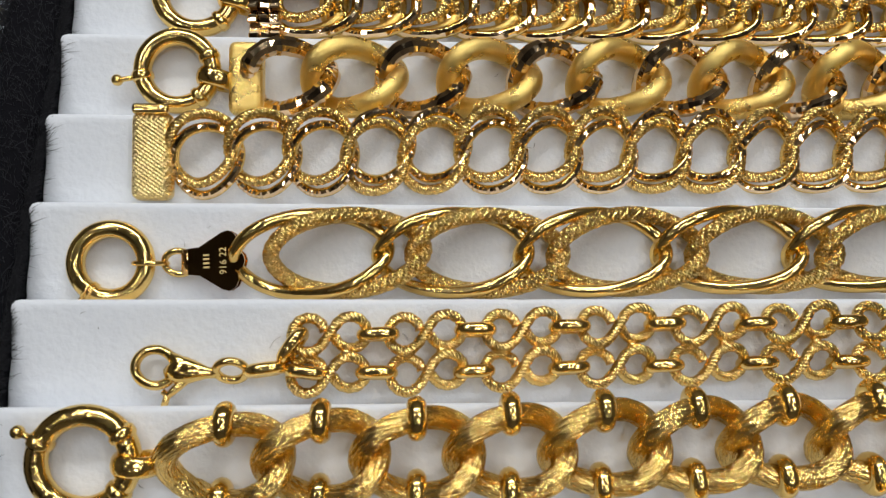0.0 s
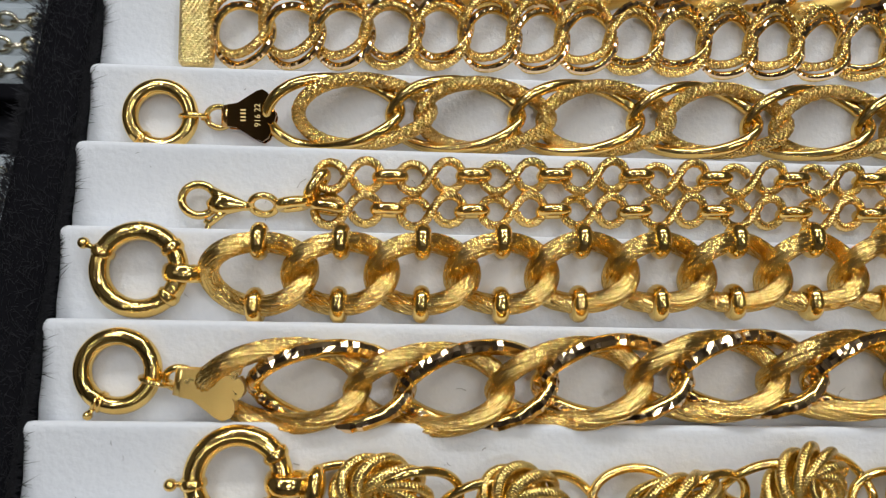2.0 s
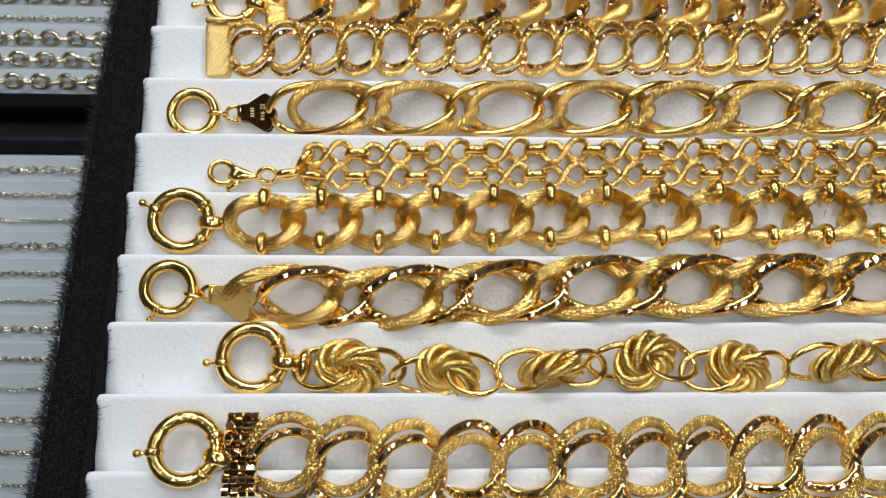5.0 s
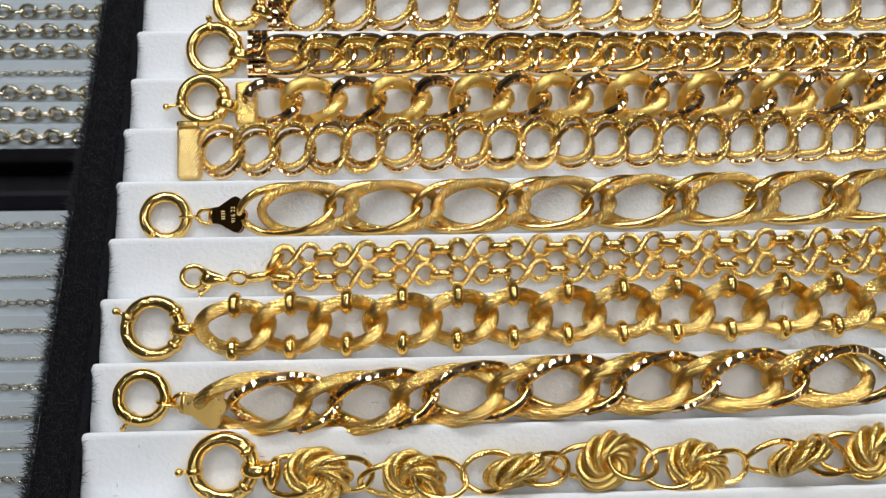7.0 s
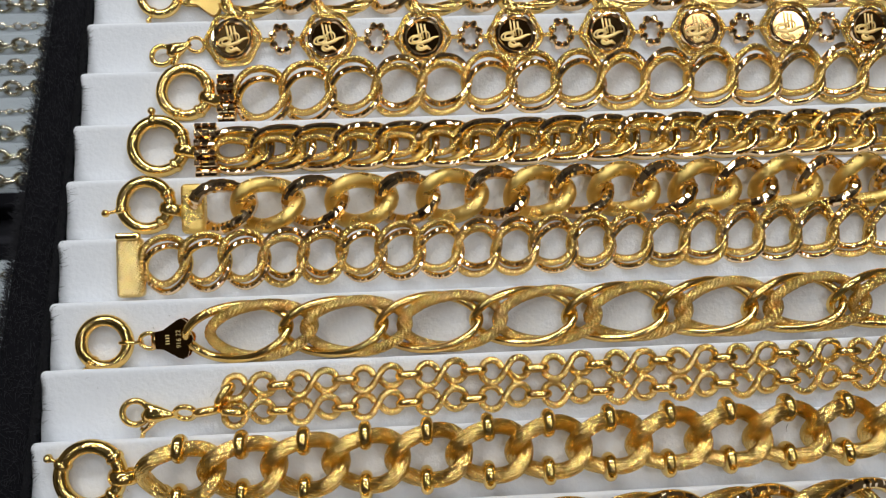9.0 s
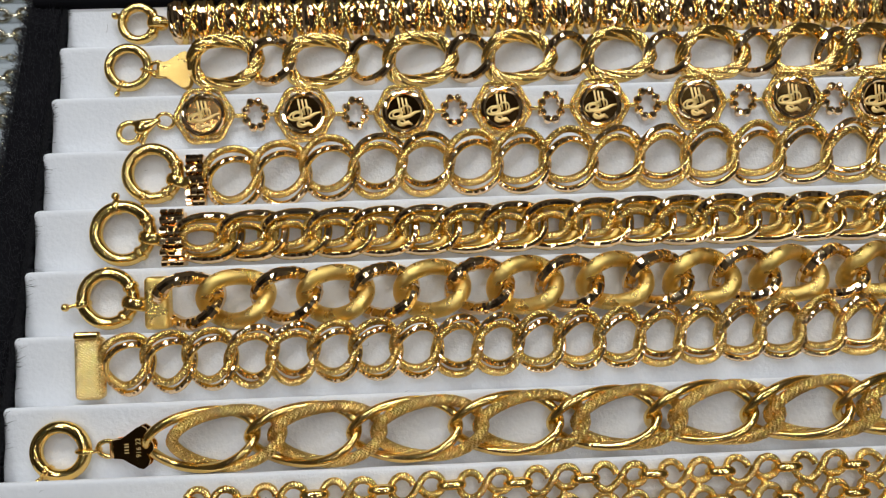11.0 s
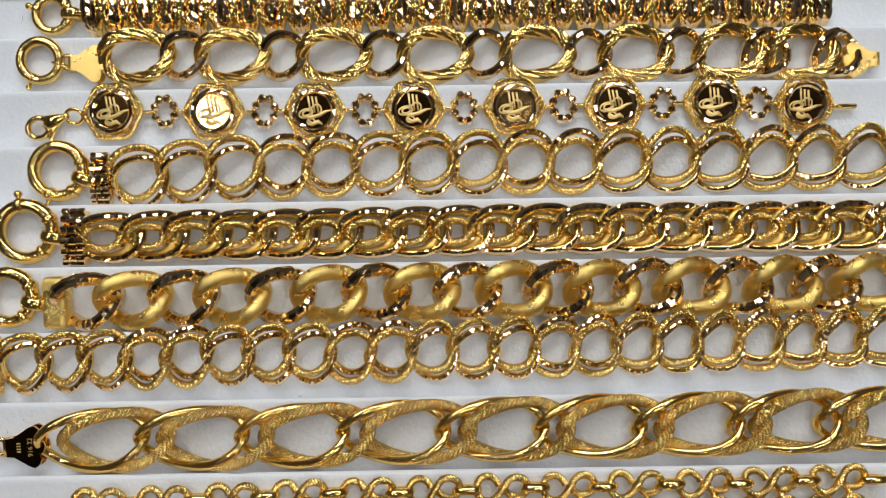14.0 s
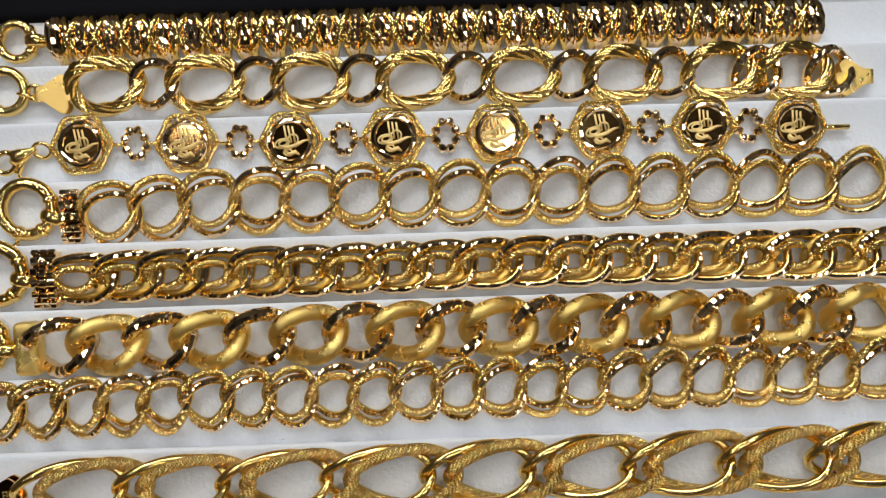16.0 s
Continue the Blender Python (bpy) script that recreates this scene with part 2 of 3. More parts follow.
def tread(row):
    """The pose of a step: x along it, y up its slope, z off it; origin at the low near edge."""
    return pose(0, (FAR[row] - PITCH) * 0.001, LOW * 0.001, ANGLE, 0, 0)


def empty(name, m):
    ob = new(name)
    ob.empty_display_size = 0.005
    ob.matrix_basis = m
    return ob


def part(name, mesh, parent, m=None, label=""):
    """A mesh as one part under its thing; m in millimetres."""
    ob = new(name, mesh)
    ob.parent = parent
    if m is not None:
        m = m.copy()
        m.translation = m.translation * 0.001
        ob.matrix_basis = m
    if label:
        ob["label"] = label
    return ob


SEAT = {"A": (-1.1, 0.0, 1.013), "B": (-1.1, -0.1, 1.013), "C": (-1.1, -0.2, 1.0135), "D": (-1.2, -0.4, 1.014), "E": (-1.2, -0.5, 1.014), "F": (-1.0, -0.5, 1.0145), "G": (-1.1, -0.6, 1.015),
        "H": (-0.9, -0.6, 1.017), "I": (-0.4, 0.1, 1.017), "J": (-0.4, 0.0, 1.018), "K": (-0.4, -0.9, 1.0185), "L": (-0.5, -0.4, 1.016), "M": (-0.5, -0.5, 1.012)}


def bracelet(row, label, lift=0.0, tilt=0.0):
    """The thing itself; its parts lie in the step's own frame."""
    dx, dw, size = SEAT[row]
    ob = empty("bracelet", tread(row) @ pose(dx * 0.001, dw * 0.001, lift * 0.001, tilt, 0, 0) @ Matrix.Scale(size, 4))
    return tagged(ob, label, "bracelet", "gold bracelets on the tray")


def line(points):
    xs, ws = zip(*points)
    def at(x):
        w = float(np.interp(x, xs, ws))
        slope = (float(np.interp(x + 4, xs, ws)) - float(np.interp(x - 4, xs, ws))) / 8
        return w, math.degrees(math.atan(slope))
    return at


def row_of(thing, name, meshes, xs, at, h, rng, wobble=2.0, dw=0.0, label="", tilt=0.0):
    """Repeats of a link along a line; meshes are used in turn."""
    for n, x in enumerate(xs):
        w, a = at(x)
        m = T(x + rng.uniform(-0.15, 0.15), w + dw + rng.uniform(-0.12, 0.12), h + rng.uniform(-0.08, 0.08),
              tilt + rng.uniform(-wobble, wobble), rng.uniform(-wobble, wobble) * 0.6, a + rng.uniform(-wobble, wobble))
        part(name, meshes[n % len(meshes)], thing, m, label)


def ring_clasp(thing, x, w, R, r, h, tag_deg, pin_deg, mat=None, big=True, pin_len=1.6):
    """A bolt or spring ring: hoop, collars, a tag that holds it, and a trigger pin."""
    mat = mat or POLISHED
    g = tube(Geo(), oval(R - r, R - r, 0, 64), r, 16)
    hoop = part("spring_ring", g.mesh("spring_ring", mat), thing, T(x, w, h))
    collars = [pin_deg, pin_deg + 8] if not big else [pin_deg, tag_deg + 38, tag_deg - 38]
    for a in collars:
        g = Geo()
        wide = 0.7 if big else 0.22
        P = [((R - r) * math.cos(radians(a) + t / (R - r)), (R - r) * math.sin(radians(a) + t / (R - r)), 0) for t in (-wide, -wide * 0.5, wide * 0.5, wide)]
        tube(g, P, np.array([r * 1.04, r * 1.22, r * 1.22, r * 1.04]), 16, False)
        part("collar", g.mesh("collar", mat), hoop)
    g = Geo()
    a = radians(pin_deg)
    d = np.array([math.cos(a), math.sin(a), 0.0])
    tube(g, [d * (R - 0.3), d * (R + pin_len * 0.6), d * (R + pin_len)], 0.38, 10, False)
    ball(g, 0.85 if big else 0.65, T(*(d * (R + pin_len))))
    part("trigger", g.mesh("trigger", mat), hoop)
    g = Geo()
    a = radians(tag_deg)
    loop = oval(r * 1.75, r * 1.55, 0, 32)
    m = pose((R - r) * math.cos(a) + r * 0.5 * math.cos(a), (R - r) * math.sin(a) + r * 0.5 * math.sin(a), 0, 90, 0, tag_deg)
    tube(g, loop, 0.62 if big else 0.36, 10, True, True, m, 2.1 if big else 1.0)
    if big:
        tube(g, [((R + r * 0.9) * math.cos(a), (R + r * 0.9) * math.sin(a), 0), ((R + r * 1.9) * math.cos(a), (R + r * 1.9) * math.sin(a), 0)], 0.6, 10, False)
    part("tag", g.mesh("tag", mat), hoop)
    return hoop


def jump_ring(thing, x, w, h, R, r, rx=0, rz=0, mat=None):
    g = tube(Geo(), oval(R, R * 0.85, 0, 32), r, 10)
    return part("jump_ring", g.mesh("jump_ring", mat or POLISHED), thing, T(x, w, h, rx, 0, rz))


def lobster(thing, x, w, h, length, rz):
    """A lobster claw: an eye of thick wire that swells into the body, with its lever."""
    L = length / 2
    R = L * 0.47
    g = tube(Geo(), oval(R, R * 0.92, 0, 40), 0.62, 12, True, True, T(-L * 0.5, 0, 0))
    tube(g, [(-L * 0.22, -R * 0.35, 0), (0, -R * 0.12, 0), (L * 0.25, 0, 0), (L * 0.55, 0, 0), (L * 0.75, 0, 0), (L * 0.95, 0, 0)], np.array([0.9, 1.65, 1.75, 1.15, 0.75, 0.6]), 16, False, True, None, 0.7)
    tube(g, [(-L * 0.2, R * 0.7, 0), (L * 0.1, R * 0.38, 0), (L * 0.5, 0, 0)], np.array([0.6, 0.85, 0.9]), 12, False)
    claw = part("lobster_claw", g.mesh("lobster_claw", POLISHED), thing, T(x, w, h, 0, 0, rz))
    g = tube(Geo(), [(-L * 0.25, -L * 0.55, 0.2), (-L * 0.1, -L * 0.62, 0.3), (L * 0.05, -L * 0.45, 0.3), (L * 0.3, -L * 0.2, 0.2)], np.array([0.4, 0.5, 0.55, 0.5]), 10, False)
    tube(g, [(-L * 0.12, -L * 0.6, 0.3), (-L * 0.18, -L * 0.95, 0.3)], 0.45, 8, False)
    part("lever", g.mesh("lever", POLISHED), claw)
    return claw


def clover_plate(thing, x0, x1, w, h, half0, half1, mat, rz=0.0, label="", flip=1, tiltx=0.0):
    """A folded end plate: narrow at the ring, widening to a scalloped edge."""
    length = x1 - x0
    pts = [(0, -half0), (length * 0.2, -half0 * 1.1), (length * 0.6, -half1 * 0.94)]
    for c, far in ((-0.6, 0.66), (0.0, 0.78), (0.6, 0.66)):
        r = half1 * (0.42 if c else 0.4)
        for t in ((-75, -40, -5, 30, 50) if c < 0 else (-62, -30, 0, 30, 62) if c == 0 else (-50, -30, 5, 40, 75)):
            pts.append((length * far + r * math.cos(radians(t)), c * half1 + r * math.sin(radians(t))))
    pts += [(length * 0.6, half1 * 0.94), (length * 0.2, half0 * 1.1), (0, half0)]
    pts = [(x * flip, y * flip) for x, y in pts]
    g = sheet(Geo(), pts, 0.0, 0.45)
    sheet(g, pts, -1.9, -1.5)
    tube(g, [(0, -half0 * 0.95, -0.75), (0, half0 * 0.95, -0.75)], 1.15, 12, False)
    return part("end_plate", g.mesh("end_plate", mat), thing, T(x0 if flip > 0 else x1, w, h + 1.2, tiltx, 0, rz), label)


def box_clasp(thing, x0, x1, w, h, height, mat, ribs=0, rz=0.0):
    """A box clasp; ribs: rows of cut beads across it."""
    g = Geo()
    wide = x1 - x0
    block(g, wide, height, h - 1.1 if ribs else h, 0.3 if ribs else min(1.1, wide * 0.25), None, 4)
    box = part("box_clasp", g.mesh("box_clasp", mat), thing, T((x0 + x1) / 2, w, 0.2, 0, 0, rz))
    rows = round(height / 1.05)
    if ribs:
        tile = block(Geo(), wide / ribs * 0.94, height / rows * 0.98, 1.3, 0.16, None, 1).mesh("facet", mat)
        for i in range(ribs):
            for j in range(rows):
                v = (j + 0.5) / rows * 2 - 1
                part("facet", tile, box, T(-wide / 2 + wide * (i + 0.5) / ribs, height / 2 * v, h - 1.1 - 0.9 * v * v, -26 * v + (16 if j % 2 else -16) + random.uniform(-5, 5), random.uniform(-8, 8)))
    return box


rng = np.random.default_rng(7)

# ---- tray ----
LEFT, RIGHT = -22.3, 212.0


def white_ledge():
    """One step of the tray: a padded slope with a rounded upper edge; origin at its far edge."""
    prof = [(-PITCH - 0.2, -6.0), (-PITCH - 0.2, LOW - 0.3), (-PITCH + 0.1, LOW), (-PITCH * 0.75, LOW + RISE * 0.25), (-PITCH * 0.5, LOW + RISE * 0.5), (-PITCH * 0.25, LOW + RISE * 0.76),
            (-1.4, LOW + RISE * 0.93), (-0.7, LOW + RISE * 0.985), (-0.2, LOW + RISE * 0.985), (0.12, LOW + RISE * 0.93), (0.25, LOW + RISE * 0.8), (0.25, -6.0)]
    xs = [LEFT, LEFT + 0.15, LEFT + 0.5, LEFT + 1.2] + list(np.linspace(LEFT + 3, RIGHT, 90))
    pull = {0: 0.75, 1: 0.4, 2: 0.12, 3: 0.0}
    v = []
    for i, x in enumerate(xs):
        for y, z in prof:
            d = pull.get(i, 0.0)
            sag = 0.12 * noise.noise((x * 0.05, y * 0.1, 3.1)) if z > -5 else 0.0
            v.append((x, y - (d if y > -1 else 0.0), z - (d if z > -1 else 0.0) + sag))
    k, n = len(prof), len(xs)
    f = [[i * k + j, (i + 1) * k + j, (i + 1) * k + j + 1, i * k + j + 1] for i in range(n - 1) for j in range(k - 1)]
    f += [list(range(k)), [(n - 1) * k + j for j in range(k)][::-1]]
    return Geo().add(v, f).mesh("ledge", WHITE)


tray = tagged(empty("jewellery_tray", pose(0, 0, 0)), "stepped display tray in white suede with a black velvet border", "display tray")
ledge_mesh = white_ledge()
SKEW = -0.0145
for r in ROWS:
    part("ledge", ledge_mesh, tray, T(-0.5 + (FAR[r] - 66.3) * SKEW, FAR[r], 0))
FRONT, BACK = FAR["Q"] - PITCH, 160.8


def velvet_bar(x0, x1, y0, y1, top):
    """A padded velvet border strip."""
    sx, sy = x1 - x0, y1 - y0
    g = block(Geo(), sx, sy, top + 14.0, 2.2, T((x0 + x1) / 2, (y0 + y1) / 2, -14.0), 5)
    g.s = [True] * len(g.s)
    return g.mesh("border", BLACK)


left_bar = part("border", velvet_bar(-31.6, -22.7, FRONT - 12, BACK + 13, 1.6), tray, T(0, 66.3, 0, 0, 0, math.degrees(-SKEW)) @ T(-0.5, -66.3, 0), "black velvet border")
part("border", velvet_bar(RIGHT + 0.3, RIGHT + 11, FRONT - 12, BACK + 13, 2.6), tray)
part("border", velvet_bar(-32.2, RIGHT + 10.7, BACK, BACK + 12.5, 3.4), tray)
part("border", velvet_bar(-32.2, RIGHT + 10.7, FRONT - 11.5, FRONT - 0.3, 2.4), tray)
g = block(Geo(), RIGHT + 42, BACK - FRONT + 22, 9.5, 1.0, T((RIGHT - 21.5) / 2, (BACK + FRONT) / 2, -15.0))
part("base", g.mesh("base", BLACK), tray)


def pile(count, x0, x1, y0, y1, z, reach, seed):
    """Fine velvet hairs standing out of a border's edges."""
    r = np.random.default_rng(seed)
    v, f = [], []
    for _ in range(count):
        y = r.uniform(y0, y1)
        side = r.random()
        if side < 0.5:
            x, dx = x1 + r.normal(0, 0.3), abs(r.normal(0.8, 0.6))
        elif side < 0.8:
            x, dx = x0 + r.normal(0, 0.3), -abs(r.normal(0.6, 0.4))
        else:
            x, dx = r.uniform(x0, x1), r.normal(0, 0.5)
        long = reach * (r.uniform(0.4, 1.2) if r.random() < 0.94 else r.uniform(1.2, 2.2))
        dy, dz = r.normal(0.3, 0.6), abs(r.normal(0.4, 0.3)) + 0.1
        d = np.array([dx, dy, dz]) / math.sqrt(dx * dx + dy * dy + dz * dz) * long
        zz = z - (0.9 if side < 0.8 else 0.1)
        a = np.array([x, y, zz])
        mid, end = a + d * 0.55 + np.array([0, 0, 0.12]), a + d
        s = np.array([-d[1], d[0], 0.0])
        s = s / (np.linalg.norm(s) + 1e-6) * 0.048
        b = len(v)
        v += [a - s, a + s, mid + s * 0.8, mid - s * 0.8, end]
        f += [[b, b + 1, b + 2, b + 3], [b + 3, b + 2, b + 4]]
    return Geo().add(v, f).mesh("velvet_hairs", FIBRE)


tagged(part("velvet_hairs", pile(24000, -31.2, -23.0, -45, 172, 1.6, 1.9, 4), left_bar), kind="stuff")


def lint(count, seed):
    """Loose hairs and specks on the white cloth."""
    r = np.random.default_rng(seed)
    g = Geo()
    for _ in range(count):
        row = ROWS[r.integers(0, 15)]
        x, s = r.uniform(-20, 60) if r.random() < 0.6 else r.uniform(-20, 190), r.uniform(0.06, 0.92)
        y, z = FAR[row] - PITCH * (1 - s), LOW + RISE * s + 0.12
        a, long = r.uniform(0, 6.3), r.uniform(0.15, 0.9) if r.random() < 0.75 else r.uniform(1.0, 2.2)
        P = [(x + long * t * math.cos(a + t * 0.6), y + long * t * math.sin(a + t * 0.6), z + long * t * math.sin(a) * RISE / PITCH + 0.05) for t in (0, 0.5, 1)]
        tube(g, P, 0.022 + 0.02 * r.random(), 4, False)
    return g.mesh("lint", LINT)


tagged(part("lint", lint(130, 9), tray, None, "grey lint and hairs on the white suede"), kind="stuff")

# ---- bracelets, far row first ----
def faceted(geo, P, r, k, first, last, rng, m=None, depth=0.07):
    """A wire with flat cuts side by side between the section angles first and last; 90 faces up, 0 outwards."""
    n = len(P)
    lo, hi = math.floor(first * k / 360), math.ceil(last * k / 360)
    rad = np.full((n, k), float(r))
    plane = 0.97 + depth * (rng.random(n) - 0.5)
    for j in range(lo, hi + 1):
        rad[:, j % k] = r * (plane + 0.2 * depth * (rng.random(n) - 0.5))
    smooth = [not (lo <= j < hi or lo <= j - k < hi) for _ in range(n) for j in range(k)]
    return tube(geo, P, rad, k, True, smooth, m)


def curb(a, b, c, r, n=72, k=14, style="", seed=0, power=1.0, twists=0, strands=0, lean=0.12, zone=(20, 140), depth=0.07, tip=0.0):
    P = oval(a, b, c, n, power, lean * b)
    if tip:
        P[:, 1] *= np.abs(np.sin(np.arange(n) * 2 * math.pi / n)) ** tip
    if style == "cut":
        return faceted(Geo(), P, r, k, *zone, np.random.default_rng(seed), None, depth)
    if style == "rope":
        return tube(Geo(), P, rope_radius(n, k, r, strands, twists, depth), k)
    return tube(Geo(), P, r, k)


def woven():
    b = bracelet("A", "thick woven gold bracelet with sparkling diamond-cut barrel links")
    at = line([(-6, 7.7), (40, 7.7), (83, 7.7), (172, 7.1)])
    core = ball(Geo(), 1.0, T(0, 0, 0.4), 2.6, 4.4, 2.9, 16).mesh("barrel_link", POLISHED)
    bands = []
    for k in range(4):
        rr = np.random.default_rng(30 + k)
        for lean in (-1.75, -0.6, 0.6, 1.75):
            n = 15
            dome = 1 - 0.09 * lean * lean
            th = np.linspace(-1.45, 1.45, n)
            P = np.stack([lean * (0.55 + 0.45 * np.cos(th)) + 0.9 * np.sin(th) * (1 if k % 2 else -1), 4.7 * dome ** 0.35 * np.sin(th), 0.4 + 3.35 * dome * np.cos(th)], 1)
            bands.append(tube(Geo(), P, cut_radius(n, 7, 0.85, rr, 0.34), 7, False, False).mesh("cut_band", CUT))
    g = Geo()
    th = np.linspace(-1.45, 1.45, 40)
    for sgn in (-1, 1):
        P = np.stack([sgn * 1.7 * np.sin(th), 4.8 * np.sin(th), 0.5 + (3.25 + 0.2 * sgn) * np.cos(th)], 1)
        tube(g, P, rope_radius(40, 18, 0.78, 5, 7, 0.25), 18, False)
    rope = g.mesh("rope_link", POLISHED)
    xs = [4.2 + 5.98 * i for i in range(29)]
    for n, x in enumerate(xs):
        w, a = at(x)
        barrel = part("barrel_link", core, b, T(x, w, 0.4, rng.uniform(-8, 8), rng.uniform(-7, 7), a + (9 if n % 2 else -9) + rng.uniform(-6, 6)))
        for k in range(4):
            part("cut_band", bands[4 * (n % 4) + k], barrel)
    row_of(b, "rope_link", [rope], [x + 2.99 for x in xs[:-1]], at, 0.3, rng, 2.0)
    ring_clasp(b, -5.3, 7.7, 4.9, 1.05, 1.8, 0, 160, HAMMER, pin_len=0.9)
    jump_ring(b, 1.0, 7.7, 2.0, 1.5, 0.45, 90)


def figaro():
    b = bracelet("B", "gold figaro bracelet with twisted oval links and faceted rings")
    at = line([(-8, 9.2), (2, 9.0), (16, 9.6), (60, 9.1), (118, 8.8), (158, 8.4), (182, 7.6)])
    big = curb(7.3, 5.0, 1.4, 1.4, 220, 36, "rope", power=0.9, strands=6, twists=12, depth=0.26).mesh("oval_link", POLISHED)
    small = [curb(4.6, 4.7, 1.3, 1.12, 52, 10, "cut", s, zone=(0, 144), depth=0.17).mesh("round_link", POLISHED, CUT) for s in (1, 2)]
    row_of(b, "oval_link", [big], [15.9, 37.4, 60.4, 83.0, 106.0, 128.3, 149.6, 165.5], at, 2.2, rng, 2.0)
    row_of(b, "round_link", small, [26.3, 48.7, 71.4, 94.4, 117.2, 138.6, 157.6, 173.2], at, 2.0, rng, 3.0)
    ring_clasp(b, -6.3, 9.2, 5.5, 1.1, 1.4, -12, 245, big=False, pin_len=1.1)
    jump_ring(b, 0.4, 8.6, 1.4, 1.9, 0.45, 20)
    clover_plate(b, 1.2, 9.0, 8.4, 1.0, 1.6, 4.2, PLATE, -3, "brushed gold end plate")
    clover_plate(b, 174.5, 182.2, 6.6, 1.0, 1.6, 4.0, PLATE, 2, "brushed gold end plate", -1)


def medallion_meshes():
    n = 96
    th = np.arange(n) * 2 * math.pi / n
    R = 6.15 + 0.3 * np.cos(6 * th)
    rim = tube(Geo(), np.stack([R * np.cos(th), R * np.sin(th), 0.7 + 0 * th], 1), rope_radius(n, 8, 0.45, 3, 40), 8)
    inner = 5.4 + 0.35 * np.cos(6 * th)
    tube(rim, np.stack([inner * np.cos(th), inner * np.sin(th), 0.75 + 0 * th], 1), 0.17, 6)
    spokes = Geo()
    for i in range(48):
        a, out = 2 * math.pi * i / 48, 2 * math.pi * (i // 8 + 0.5) / 6
        tube(spokes, [(4.5 * math.cos(0.55 * out + 0.45 * a), 4.5 * math.sin(0.55 * out + 0.45 * a), 1.0), (6.0 * math.cos(a), 6.0 * math.sin(a), 0.8)], 0.16, 5, False)
    back = sheet(Geo(), [((5.0 + 0.3 * math.cos(6 * t)) * math.cos(t), (5.0 + 0.3 * math.cos(6 * t)) * math.sin(t)) for t in th[::2]], 0.15, 0.35)
    bezel = tube(Geo(), oval(4.35, 4.35, 0, 24), cut_radius(24, 7, 0.62, np.random.default_rng(5), 0.25), 7, True, False, T(0, 0, 1.15))
    coin = Geo()
    sheet(coin, [(4.1 * math.cos(t), 4.1 * math.sin(t)) for t in th], 0.4, 1.15)
    mark = Geo()
    for i, x in enumerate((-0.75, -0.05, 0.65)):
        tube(mark, [(x + 0.15, -0.3, 0), (x - 0.05, 1.2, 0), (x - 0.25, 2.75 - 0.1 * i, 0)], 0.2, 6, False, True, T(0, 0, 1.2), 0.5)
    for a, bb, x, y, rz in ((1.25, 0.75, -1.5, -0.35, 15), (0.75, 0.45, -1.35, -0.3, 15), (1.1, 0.9, 0.35, 0.1, 60), (0.7, 0.55, -0.6, -1.9, 0)):
        tube(mark, oval(a, bb, 0, 24), 0.17, 6, True, True, T(x, y, 1.2, 0, 0, rz), 0.5)
    tube(mark, [(-2.4, -0.9, 0), (-0.6, -1.15, 0), (1.0, -0.7, 0), (2.2, -0.1, 0), (3.1, 0.05, 0)], np.array([0.15, 0.35, 0.36, 0.25, 0.12]), 6, False, True, T(0, 0, 1.2), 0.5)
    tube(mark, [(-1.3, -1.6, 0), (-0.3, -2.3, 0), (0.7, -1.9, 0), (1.4, -2.4, 0)], np.array([0.2, 0.4, 0.4, 0.15]), 6, False, True, T(0, 0, 1.2), 0.5)
    return [("rim", rim.mesh("rim", ROPE)), ("filigree", spokes.mesh("filigree", POLISHED)), ("backing", back.mesh("backing", MATTE)),
            ("bezel", bezel.mesh("bezel", CUT)), ("emblem", mark.mesh("emblem", DARKLINE))], coin.mesh("medallion", BROWN_MIRROR)


